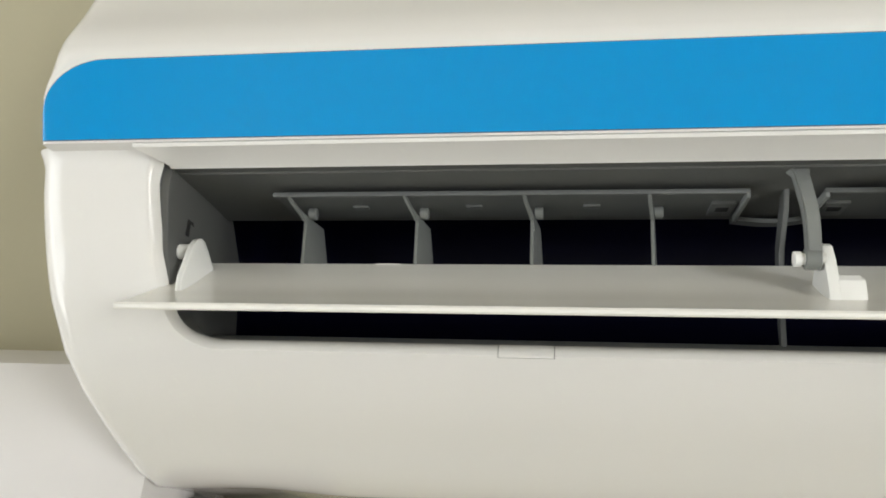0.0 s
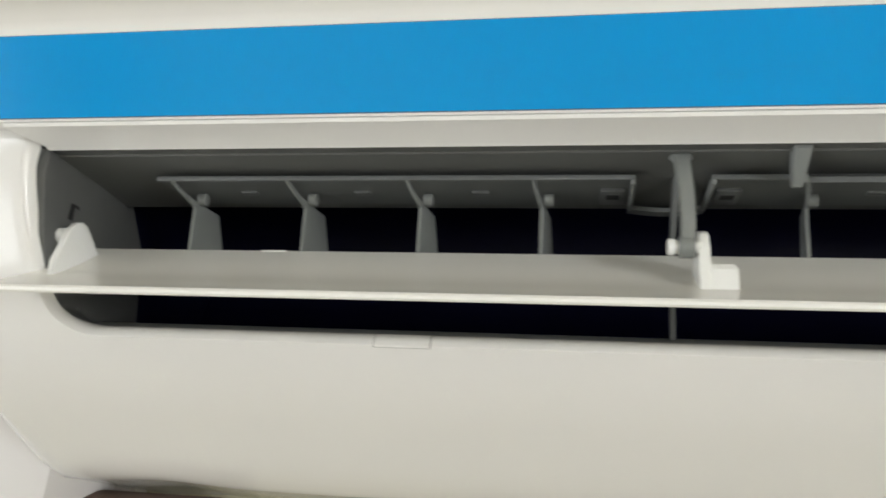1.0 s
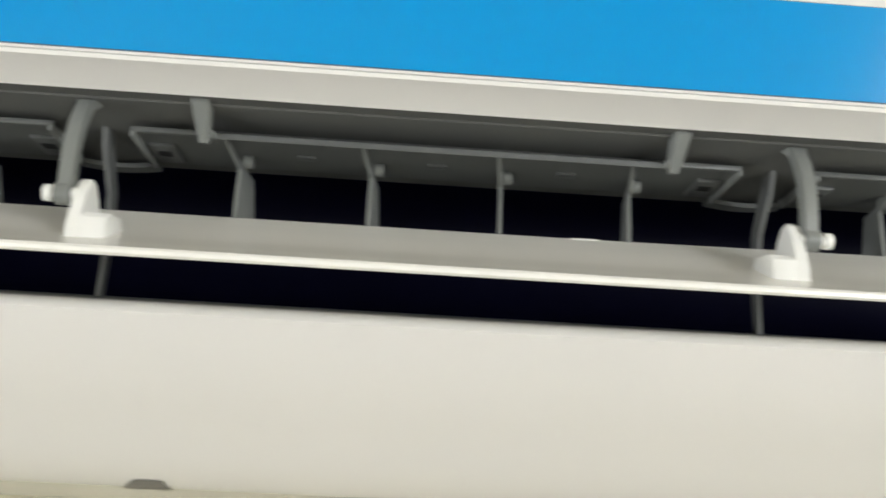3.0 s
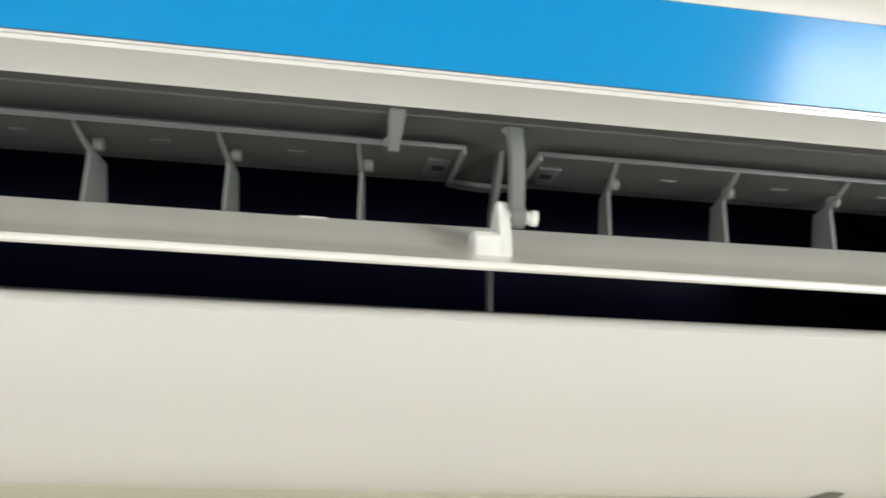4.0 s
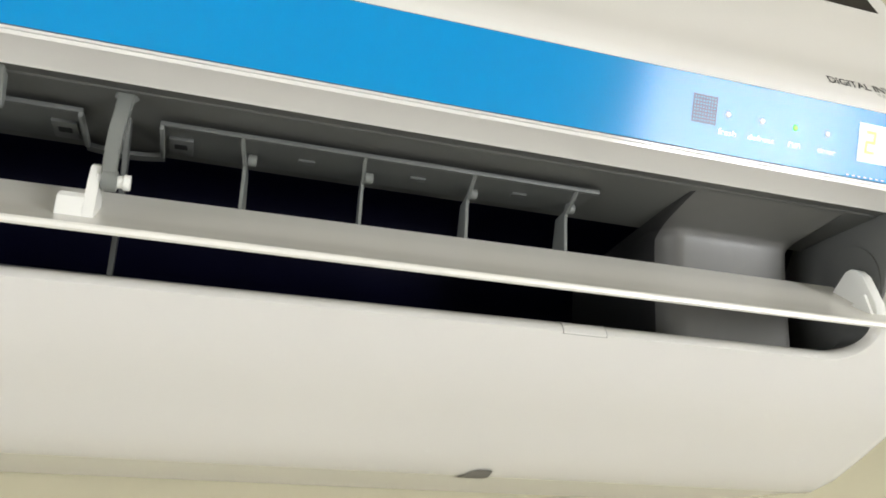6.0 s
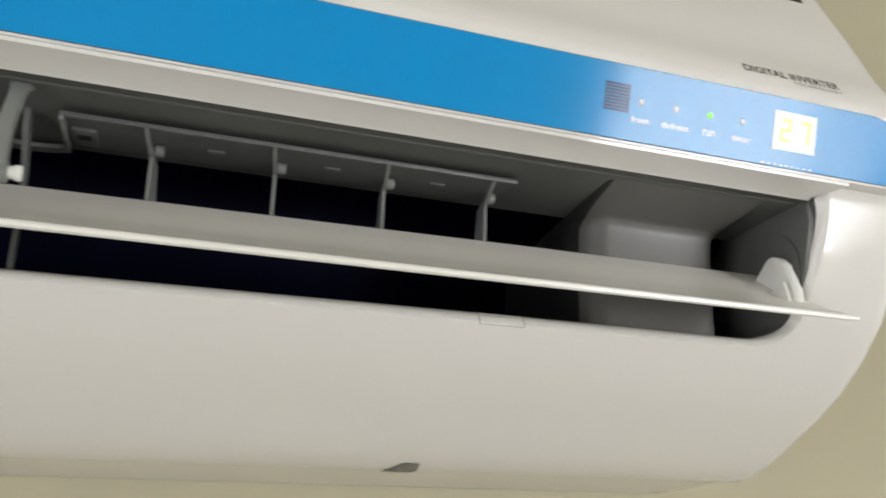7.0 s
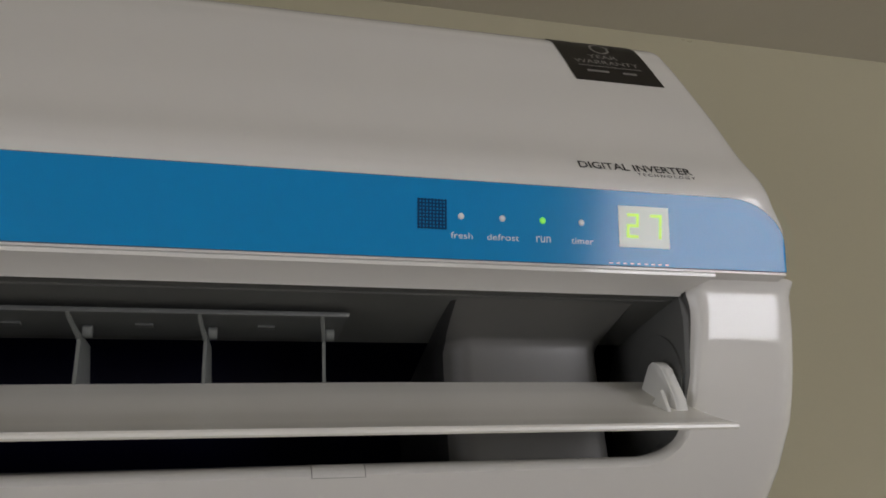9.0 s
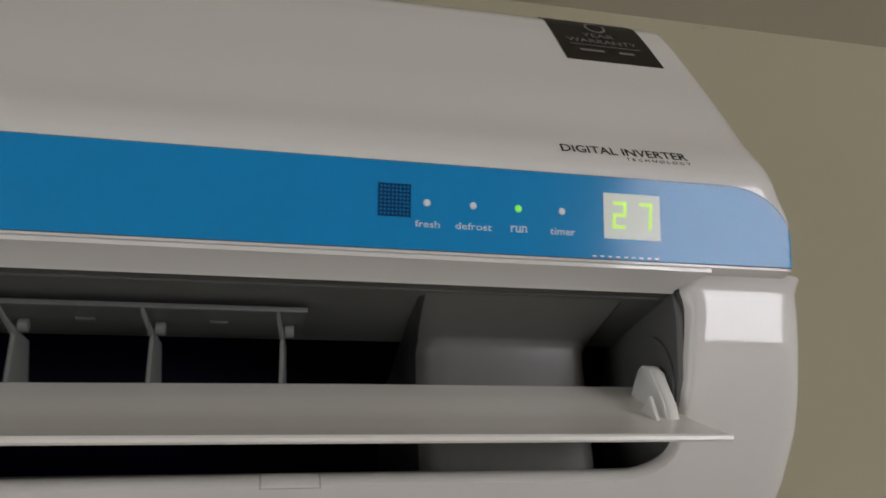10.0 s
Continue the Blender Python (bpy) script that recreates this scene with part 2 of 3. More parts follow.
curtain = new("curtain")
curtain.location = (2.81, RY + 0.07, WZ1)
tagged(curtain, "sheer white sill-length curtain half drawn across the window", "curtain")
bm = bmesh.new()
folds = random.Random(11)
phase = [folds.uniform(-0.5, 0.5) for k in range(20)]
rows = []
for j in range(13):
    f = j / 12
    row = []
    for i in range(181):
        x = 2.56 + 0.50 * i / 180
        k = (x - 2.56) / 0.085
        a = 0.012 + 0.018 * f
        bend = float(np.interp(k, range(20), phase))
        row.append(Vector((x + 0.06 * f * bend, RY + 0.055 + a * math.sin(2 * math.pi * k + 1.6 * bend), WZ1 + 0.03 - f * (WZ1 - WZ0 + 0.05))))
    rows.append(row)
sheet(bm, rows)
part("cloth", bm, M_SHEER, curtain)
bm = bmesh.new()
add_pin(bm, WX0 - 0.12, WX1 + 0.12, RY + 0.075, WZ1 + 0.036, 0.009, 14)
part("curtain_rod", bm, M_FRAME, curtain, "thin white curtain rod")
for x in (WX0 - 0.08, WX1 + 0.08):
    part("rod_bracket", box(x - 0.008, x + 0.008, RY, RY + 0.075, WZ1 + 0.028, WZ1 + 0.044, 0.002), M_FRAME, curtain)

# ---- the air conditioner ----
W = 0.825
ac = new("air_conditioner")
ac.location = (W / 2, 0, 2.104)
tagged(ac, "white wall-mounted split air conditioner with blue stripe, outlet open", "air conditioner")


XP0, XP1 = 0.0027, 0.8198                        # the ends of the front panel
FORWARD = 0.0115                                  # how far the panel stands before the casing


def panel_round(x, z):
    """How far the panel's rounded ends fall back; most above the stripe."""
    up = min(1.0, max(0.0, (z - 2.247) / 0.018))
    down = min(1.0, max(0.0, (z - 2.266) / 0.085))
    r = 0.0014 + 0.0105 * up * up * (3 - 2 * up) * (1 - 0.70 * down * down * (3 - 2 * down))
    d = max(0.0, min(x - XP0, XP1 - x))
    return 0.0 if d >= r else r - math.sqrt(max(0.0, r * r - (r - d) ** 2))


EXT = 0.0060                                      # how far the rounded ends reach past the stripe


def rounding(x, r):
    d = min(x, W - x) + EXT
    return 0.0 if d >= r else r - math.sqrt(max(0.0, r * r - (r - d) ** 2))


LOWER = Profile([(-.1940, 2.2336), (-.1915, 2.2312), (-.1899, 2.2285), (-.1881, 2.2200), (-.1842, 2.2080), (-.1780, 2.1930), (-.1700, 2.1790), (-.1610, 2.1680),
                 (-.1410, 2.1520), (-.1170, 2.1380), (-.0920, 2.1245), (-.0740, 2.1180), (-.0650, 2.1168)])
UPPER = Profile([(-.1880, 2.2326), (-.1885, 2.2345), (-.1903, 2.2410), (-.1922, 2.2480), (-.1941, 2.2550), (-.1955, 2.2600), (-.1961, 2.2625), (-.1960, 2.2650), (-.1932, 2.2730), (-.1842, 2.2885), (-.1730, 2.3110),
                 (-.1592, 2.3370), (-.1455, 2.3640), (-.1365, 2.3775), (-.1200, 2.3905), (-.0900, 2.4010), (-.0500, 2.4080), (-.0010, 2.4110)])


def lower_point(x, s):
    y, z = LOWER.at(s)
    y += rounding(x, 0.010)
    rise = min(1.0, max(0.0, (x - 0.40) / 0.25))
    z += 0.0014 * rise * math.exp(-((z - 2.168) / 0.010) ** 2)
    d = ((x - 0.047) / 0.024) ** 2 + ((s - LOWER.length) / 0.010) ** 2
    return Vector((x, y + 0.005 * math.exp(-d), z + 0.002 * math.exp(-d)))


# casing: a U round the outlet, its chamfer, the sides and the back
X0, X1 = 0.0375, 0.7875
SB = LOWER.s_of_z(2.1677)
inner, outer = [], []
R = 0.019
for i in range(18):
    f = i / 18
    inner.append((X0 + 0.004 * f * f, f * (SB - R)))
    outer.append((-EXT, f * (SB - R)))
for i in range(13):
    a = i / 12 * math.pi / 2
    inner.append((X0 + 0.004 + R - R * math.cos(a), SB - R + R * math.sin(a)))
    if i <= 6:
        outer.append((-EXT, SB - R + (LOWER.length - SB + R) * i / 6))
    else:
        outer.append((-EXT + (X0 + 0.004 + R + EXT) * (i - 6) / 6, LOWER.length))
NB = 170
xa, xb = X0 + 0.004 + R, X1 - 0.004 - R
for i in range(1, NB // 2 + 1):
    x = xa + (W / 2 - xa) * i / (NB // 2)
    inner.append((x, SB))
    outer.append((x, LOWER.length))
inner += [(W - x, s) for x, s in reversed(inner[:-1])]
outer += [(W - x, s) for x, s in reversed(outer[:-1])]
bm = bmesh.new()
rows = []
K = 16
for k in range(K + 1):
    f = 1 - (1 - k / K) ** 1.6
    rows.append([lower_point(a[0] + (b[0] - a[0]) * f, a[1] + (b[1] - a[1]) * f) for a, b in zip(inner, outer)])
front = rows[0]
chamfer, deep = [], []
for (x, s), p in zip(inner, front):
    side = min(x, W - x)
    sign = 1 if x < W / 2 else -1
    q = p.copy()
    if s < SB - R - 1e-6:
        q.x += sign * (0.0032 + 0.0035 * max(0.0, 1 - s / 0.011))
        q.y += 0.0040
        if s < 0.004:
            q.z -= 0.0045 * (1 - s / 0.004)
    else:
        b = min(1.0, max(0.0, (s - (SB - R)) / R))
        q.x += sign * 0.0032 * (1 - b)
        q.y += 0.0040 + 0.0015 * b
        q.z += 0.0048 * b
    chamfer.append(q)
    r_ = q.copy()
    r_.y += 0.014
    deep.append(r_)
lip = []
for f in (0.80, 0.58, 0.36, 0.16, 0.05):          # the rounded inner edge
    bulge = 0.0009 * math.sin(math.pi * f)
    lip.append([p.lerp(q, f) + Vector((0, -bulge, bulge * 0.8 if q.z > p.z + 0.001 else 0)) for p, q in zip(front, chamfer)])
back = [Vector((p.x, 0.0, min(max(p.z, 2.104), 2.234))) for p in rows[-1]]
back = [Vector((p.x, -0.0005, p.z - (0.006 if 0.001 < p.x < W - 0.001 else 0))) for p in back]
rows_all = [chamfer] + lip + rows + [back]
sheet(bm, rows_all)
casing = part("casing", bm, M_WHITE, ac, "glossy white moulded plastic casing")
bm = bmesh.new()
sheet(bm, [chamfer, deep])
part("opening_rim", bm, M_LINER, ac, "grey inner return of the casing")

# the band above the outlet, under the front panel
NX = 80
xs = [X0 + (X1 - X0) * i / NX for i in range(NX + 1)]
bm = bmesh.new()
rows = []
for dy, z in ((0.012, 2.2323), (0.0008, 2.2323), (0.0000, 2.2316), (0.0004, 2.2305), (0.0140, 2.2290), (0.0155, 2.2284), (0.0165, 2.2290)):
    rows.append([Vector((min(max(x, X0 + (0.007 if dy > 0.013 else 0)), X1 - (0.007 if dy > 0.013 else 0)), -0.1890 - FORWARD + dy, z)) for x in xs])
sheet(bm, rows)
part("upper_lip", bm, M_WHITE, ac, "white band above the air outlet")

# front panel
bm = bmesh.new()
XS = sorted({round(XP0 + (XP1 - XP0) * (0.5 - 0.5 * math.cos(math.pi * i / 110)), 6) for i in range(111)})
ZS = [UPPER.length * i / 150 for i in range(151)]


def panel_point(x, s, out=0.0):
    y, z = UPPER.at(s)
    y2, z2 = UPPER.at(s + 0.0005)
    y1, z1 = UPPER.at(s - 0.0005)
    ty, tz = y2 - y1, z2 - z1
    n = math.hypot(ty, tz)
    fade = 1.0 if z < 2.37 else max(0.0, (-y) / 0.14)
    return Vector((x, y - FORWARD * fade + panel_round(x, z) - out * tz / n, z + out * ty / n))


rows = [[panel_point(x, 0) + Vector((0, 0.010, 0)) for x in XS]] + [[panel_point(x, s) for x in XS] for s in ZS]
vs = sheet(bm, rows)
for side in (0, -1):
    edge = [r[side] for r in vs]
    bk = [bm.verts.new((v.co.x, -0.0005, v.co.z)) for v in edge]
    for a, b, c, d in zip(edge, edge[1:], bk[1:], bk):
        bm.faces.new((a, b, c, d))
panel = part("front_panel", bm, M_WHITE, ac, "curved glossy white front panel")

# blue stripe with a thin dark joint round it
SZ0, SZ1 = UPPER.s_of_z(2.2337), UPPER.s_of_z(2.2602)


def stripe_sheet(out, grow, thick):
    bm = bmesh.new()
    xs_ = sorted({round(XP0 + 0.0008 - grow + (XP1 - XP0 - 0.0016 + 2 * grow) * (0.5 - 0.5 * math.cos(math.pi * i / 120)), 6) for i in range(121)})
    rx, rs = 0.0235, 0.0180
    cols = []
    for x in xs_:
        d = min(x - XP0, XP1 - x) - 0.0008 + grow
        top = SZ1 + grow
        if d < rx:
            top = SZ1 + grow - rs * (1 - math.sqrt(max(0.0, 1 - (1 - d / rx) ** 2)))
        lo_ = SZ0 - grow
        cols.append([panel_point(x, lo_, out - thick)] + [panel_point(x, lo_ + (top - lo_) * k / 8, out) for k in range(9)] + [panel_point(x, top, out - thick)])
    sheet(bm, cols)
    return bm


part("stripe_joint", stripe_sheet(0.00015, 0.00035, 0.0006), M_SEAM, panel, "thin dark joint round the stripe")
part("stripe", stripe_sheet(0.0006, 0.0, 0.0012), M_BLUE, panel, "glossy sky-blue plastic stripe")


def on_panel(x, z, out):
    return panel_point(x, UPPER.s_of_z(z), out)


def panel_patch(x0, x1, z0, z1, out, thick=0.0004, nx=8, nz=6):
    bm = bmesh.new()
    rows = []
    for i in range(nx + 1):
        x = x0 + (x1 - x0) * i / nx
        rows.append([on_panel(x, z0, out - thick)] + [on_panel(x, z0 + (z1 - z0) * k / nz, out) for k in range(nz + 1)] + [on_panel(x, z1, out - thick)])
    vs = sheet(bm, rows)
    return bm


def lettering(body, x0, x1, z0, out, mat, parent, name="lettering", label="", height=None, weight=0.0):
    """Lettering laid on the panel, from x0 to x1 with its foot at z0."""
    pts, faces = text_mesh(body, 1.0, weight)
    lo_, hi_ = min(p.x for p in pts), max(p.x for p in pts)
    k = (x1 - x0) / (hi_ - lo_)
    kz = k if height is None else height / max(p.y for p in pts)
    bm = bmesh.new()
    vs = [bm.verts.new(on_panel(x0 + (p.x - lo_) * k, z0 + p.y * kz, out)) for p in pts]
    for f in faces:
        try:
            bm.faces.new([vs[i] for i in f])
        except ValueError:
            pass
    return part(name, bm, mat, parent, label, smooth=False)


# indicators: x, word below, lit
ZLED = 2.2480
for x, word, w, lit in ((0.6893, "fresh", 0.0078, False), (0.7043, "defrost", 0.0118, False), (0.7193, "run", 0.0054, True), (0.7342, "timer", 0.0086, False)):
    bm = bmesh.new()
    n = 20
    ring = [bm.verts.new(on_panel(x + 0.00115 * math.cos(2 * math.pi * k / n), ZLED + 0.00115 * math.sin(2 * math.pi * k / n), 0.0007)) for k in range(n)]
    ring2 = [bm.verts.new(on_panel(x + 0.0008 * math.cos(2 * math.pi * k / n), ZLED + 0.0008 * math.sin(2 * math.pi * k / n), 0.0011)) for k in range(n)]
    for k in range(n):
        bm.faces.new((ring[k], ring[(k + 1) % n], ring2[(k + 1) % n], ring2[k]))
    bm.faces.new(ring2)
    part("indicator_light", bm, M_LEDON if lit else M_LED, ac, "green lit indicator lamp" if lit else "pale unlit indicator lamp")
    lettering(word, x - w / 2 + 0.0002, x + w / 2 + 0.0002, 2.2405, 0.00068, M_LABEL, panel, "indicator_word", "small pale printed word", height=0.0021)

# receiver grid
sensor = part("receiver_window", panel_patch(0.6735, 0.6840, 2.2428, 2.2538, 0.00065, 0.0003), M_BLUE, ac, "blue receiver window with dark grid")
for i in range(9):
    x = 0.6742 + 0.0096 * i / 8
    part("grid_bar", panel_patch(x - 0.0003, x + 0.0003, 2.2432, 2.2534, 0.00085, 0.0002, 1, 4), M_IR, sensor, smooth=False)
for i in range(9):
    z = 2.2436 + 0.0094 * i / 8
    part("grid_bar", panel_patch(0.6738, 0.6837, z - 0.00024, z + 0.00024, 0.00078, 0.0001, 4, 1), M_IR, sensor, smooth=False)

# temperature display
disp = part("display", panel_patch(0.7488, 0.7692, 2.2402, 2.2550, 0.0008, 0.0006), M_DISPLAY, ac, "pale lit display window reading 27")


def digit(segs, x0):
    """Seven-segment digit; segments a to g."""
    w, h, t = 0.0050, 0.0090, 0.0013
    z0 = 2.2434
    place = {"a": (0, h - t, w, h), "d": (0, 0, w, t), "g": (0, (h - t) / 2, w, (h + t) / 2),
             "b": (w - t, h / 2, w, h), "c": (w - t, 0, w, h / 2), "e": (0, 0, t, h / 2), "f": (0, h / 2, t, h)}
    bm = bmesh.new()
    for s in segs:
        a = place[s]
        g = 0.0002
        q = [(a[0] + g, a[1] + g), (a[2] - g, a[1] + g), (a[2] - g, a[3] - g), (a[0] + g, a[3] - g)]
        bm.faces.new([bm.verts.new(on_panel(x0 + u + v * 0.06, z0 + v, 0.00105)) for u, v in q])
    part("digit", bm, M_DIGIT, disp, "green lit seven-segment digit", smooth=False)


digit("abged", 0.7516)
digit("abc", 0.7609)
# fine print on the stripe's lower edge
bm = bmesh.new()
for i in range(9):
    x = 0.7445 + 0.0028 * i
    bm.faces.new([bm.verts.new(on_panel(x + a, 2.2342 + b, 0.0008)) for a, b in ((0, 0), (0.0015, 0), (0.0015, 0.0004), (0, 0.0004))])
part("fine_print", bm, M_LABEL, panel, "row of small pale printed bars", smooth=False)
lettering("DIGITAL INVERTER", 0.7362, 0.7830, 2.2698, 0.00015, M_INK, panel, "lettering", "black printed words", height=0.0038, weight=0.010)
lettering("T E C H N O L O G Y", 0.7590, 0.7834, 2.2675, 0.00015, M_INK, panel, "lettering", "small black printed word", height=0.0013, weight=0.008)

# sticker
SX0, SX1, SZa, SZb = 0.7605, 0.8045, 2.3382, 2.3795
stick = part("sticker", panel_patch(SX0, SX1, SZa, SZb, 0.0003, 0.0003, 10, 12), M_STICKER, ac, "glossy black warranty sticker with pale print")
lettering("YEAR", 0.7745, 0.7895, 2.3592, 0.0005, M_STICKTEXT, stick, "print", height=0.0034)
lettering("WARRANTY", 0.7655, 0.7985, 2.3537, 0.0005, M_STICKTEXT, stick, "print", height=0.0034)
for x0, x1, z, hgt in ((0.7660, 0.7985, 2.3512, 0.0004), (0.7690, 0.7800, 2.3460, 0.0016), (0.7870, 0.7940, 2.3460, 0.0016)):
    part("print_bar", panel_patch(x0, x1, z, z + hgt, 0.0005, 0.0001, 2, 1), M_STICKTEXT, stick)
bm = bmesh.new()
n = 28
for r0, r1 in ((0.0050, 0.0038),):
    a = [bm.verts.new(on_panel(0.7835 + r0 * math.cos(2 * math.pi * k / n), 2.3693 + r0 * math.sin(2 * math.pi * k / n), 0.0005)) for k in range(n)]
    b = [bm.verts.new(on_panel(0.7835 + r1 * math.cos(2 * math.pi * k / n), 2.3693 + r1 * math.sin(2 * math.pi * k / n), 0.0005)) for k in range(n)]
    for k in range(n):
        bm.faces.new((a[k], a[(k + 1) % n], b[(k + 1) % n], b[k]))
part("print_ring", bm, M_STICKTEXT, stick, smooth=False)

# ---- the outlet ----
OX0, OX1 = 0.0385, 0.7865
CX = 0.692                                        # where the closed end begins


def extrude_x(line, x0, x1, n=1):
    bm = bmesh.new()
    sheet(bm, [[Vector((x0 + (x1 - x0) * i / n, y, z)) for y, z in line] for i in range(n + 1)])
    return bm


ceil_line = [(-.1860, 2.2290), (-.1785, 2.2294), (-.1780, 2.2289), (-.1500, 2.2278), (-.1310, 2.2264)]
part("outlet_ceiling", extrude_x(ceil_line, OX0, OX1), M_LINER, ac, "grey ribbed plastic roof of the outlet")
# backing of the hollow; near-black navy carries the shade of the depth
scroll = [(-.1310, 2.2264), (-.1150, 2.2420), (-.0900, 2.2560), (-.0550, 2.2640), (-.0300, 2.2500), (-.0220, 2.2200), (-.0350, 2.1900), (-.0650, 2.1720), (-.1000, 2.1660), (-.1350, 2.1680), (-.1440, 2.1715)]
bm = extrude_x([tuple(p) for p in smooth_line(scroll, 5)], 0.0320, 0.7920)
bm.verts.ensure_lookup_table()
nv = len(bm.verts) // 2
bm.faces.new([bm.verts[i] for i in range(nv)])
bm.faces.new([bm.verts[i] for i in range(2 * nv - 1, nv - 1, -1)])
part("scroll", bm, M_DARK, ac, "hollow behind the vanes, its unlit depth put in as black")
# liner plastic, but a lighter grey is put in to offset the ledge's shade
part("outlet_floor_edge", extrude_x([(-.1558, 2.1708), (-.1470, 2.1722), (-.1415, 2.1760), (-.1395, 2.1768), (-.1370, 2.1765)], 0.046, 0.779), M_GREY, ac, "grey lower edge of the outlet, lightened against its shade")
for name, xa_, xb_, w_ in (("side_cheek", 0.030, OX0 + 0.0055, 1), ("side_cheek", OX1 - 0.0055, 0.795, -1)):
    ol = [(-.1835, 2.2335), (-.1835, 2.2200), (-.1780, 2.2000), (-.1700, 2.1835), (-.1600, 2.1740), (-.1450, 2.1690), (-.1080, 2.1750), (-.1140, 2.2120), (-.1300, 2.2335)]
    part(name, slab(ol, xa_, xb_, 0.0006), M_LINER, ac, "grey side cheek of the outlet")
# slots in the left cheek, uncut: black blocks paint their shade
for y, z, h_ in ((-.1655, 2.2120, 0.0055), (-.1590, 2.1795, 0.0035)):
    bm = slab([(y - 0.0012, z - h_ / 2), (y + 0.0012, z - h_ / 2), (y + 0.0014, z + h_ / 2), (y + 0.0040, z + h_ / 2 - 0.0006), (y + 0.0036, z + h_ / 2 + 0.0008), (y - 0.0008, z + h_ / 2 + 0.0008)], 0.0435, 0.04425)
    part("slot", bm, M_HOLE_SHADE, ac, "small black block painting the shade of a cheek slot", smooth=False)
# closed end at the right of the vanes
cover_line = [tuple(p) for p in smooth_line([(-.1785, 2.2292), (-.1640, 2.2268), (-.1510, 2.2242), (-.1466, 2.2218), (-.1450, 2.2150), (-.1442, 2.1990), (-.1438, 2.1850), (-.1438, 2.1700)], 6)]
bm = bmesh.new()
rows = []
for x, dy in [(CX, 0.085)] + [(CX + 0.012 * (1 - math.cos(a)), 0.020 * (1 - math.sin(a))) for a in [math.pi / 2 * i / 8 for i in range(9)]] + \
        [(0.757 + 0.009 * math.sin(a), 0.016 * (1 - math.cos(a))) for a in [math.pi / 2 * i / 8 for i in range(9)]] + [(0.766, 0.085)]:
    lean = 0.0045 if x < 0.73 else 0.0
    rows.append([Vector((x + lean * min(1.0, max(0.0, (2.2292 - z) / 0.006)), min(-.03, y + dy * min(1.0, (2.2300 - z) / 0.010)), z)) for y, z in cover_line])
sheet(bm, rows[4:-3])
# the cover's two flanks, recess shade put into their near-black colour
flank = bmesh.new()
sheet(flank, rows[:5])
part("cover_flank", flank, M_FLANK_SHADE, ac, "flank of the cover, its shade put in as dark grey")
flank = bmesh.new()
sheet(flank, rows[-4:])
part("cover_flank", flank, M_FLANK_SHADE, ac, "flank of the cover, its shade put in as dark grey")
part("motor_cover", bm, M_COVER, ac, "smooth grey rounded cover at the outlet's closed end")
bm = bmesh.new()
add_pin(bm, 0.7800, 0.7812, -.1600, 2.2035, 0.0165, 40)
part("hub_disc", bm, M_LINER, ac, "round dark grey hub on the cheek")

# vane bars and vanes
ZP = 2.2243
BARS = [(0.0760, 0.2462, (0.0845, 0.1282, 0.1715, 0.2148)), (0.2702, 0.4662, (0.3023, 0.3458, 0.3893, 0.4330)), (0.4905, 0.6562, (0.5203, 0.5640, 0.6062, 0.6487))]


def vane(x, parent, deep):
    ol = [(-.1668, 2.2240), (-.1652, 2.2247), (-.1585, 2.2226), (-.1530, 2.2214), (-.1400, 2.2214), (-.1378, 2.2140), (-.1345, 2.2030), (-.1332, 2.1960),
          (-.1505, 2.1960), (-.1505, 2.2186), (-.1512, 2.2196), (-.1560, 2.2208), (-.1625, 2.2228)]
    ol = [(y if y < -.1505 else -.1505 + (y + .1505) * deep, z) for y, z in ol]
    bm = slab(ol, x - 0.0006, x + 0.0006, 0.0002)
    for v in bm.verts:                            # the neck leans over to the bar, the blade is turned a little
        v.co.x += 0.0022 * max(0.0, (v.co.y + .1500) / 0.016)
        v.co.x -= 0.0022 * min(1.0, max(0.0, (-.1520 - v.co.y) / 0.012))
    return part("vane", bm, M_GREY, parent, "thin grey upright air vane")


for b0, b1, places in BARS:
    bm = bmesh.new()
    add_box(bm, b0, b1, -.1662, -.1642, ZP, ZP + 0.0018, 0.0004)
    add_box(bm, b0 + 0.0004, b1 - 0.0004, -.1644, -.1385, ZP + 0.0009, ZP + 0.0017)
    bar = part("vane_bar", bm, M_BAR, ac, "grey plastic bar that carries four vanes")
    for x in places:
        vane(x, bar, 1.45 if b0 < 0.1 else 1.30 if b0 < 0.4 else 1.15)
        bm = bmesh.new()
        add_pin(bm, x + 0.0008, x + 0.0040, -.1495, 2.2230, 0.0023, 14)
        part("pivot", bm, M_GREY, bar, "small round grey pivot")
    for a, b in zip(places, places[1:]):
        xm_ = (a + b) / 2
        part("stud", box(xm_ - 0.0030, xm_ + 0.0030, -.1530, -.1500, ZP + 0.0001, ZP + 0.0010, 0.0002), M_BAR, bar)
    ends = [b1] if b0 < 0.1 else ([b0] if b1 > 0.6 else [b0, b1])
    for e in ends:
        sg = 1 if e == b0 else -1
        bm = bmesh.new()
        add_box(bm, *sorted((e, e + sg * 0.0014)), -.1660, -.1390, ZP - 0.0016, ZP + 0.0012, 0.0003)
        part("end_rib", bm, M_GREY, bar)
        xh = e + sg * 0.0070
        part("screw_boss", box(xh - 0.0042, xh + 0.0042, -.1560, -.1420, ZP - 0.0004, ZP + 0.0010, 0.0004), M_BAR, bar)
        # uncut hole, its shade painted by a black block
        part("screw_hole_shade", box(xh - 0.0022, xh + 0.0022, -.1520, -.1480, ZP - 0.0006, ZP + 0.0002), M_HOLE_SHADE, bar, "black block painting the shade in a screw hole", smooth=False)

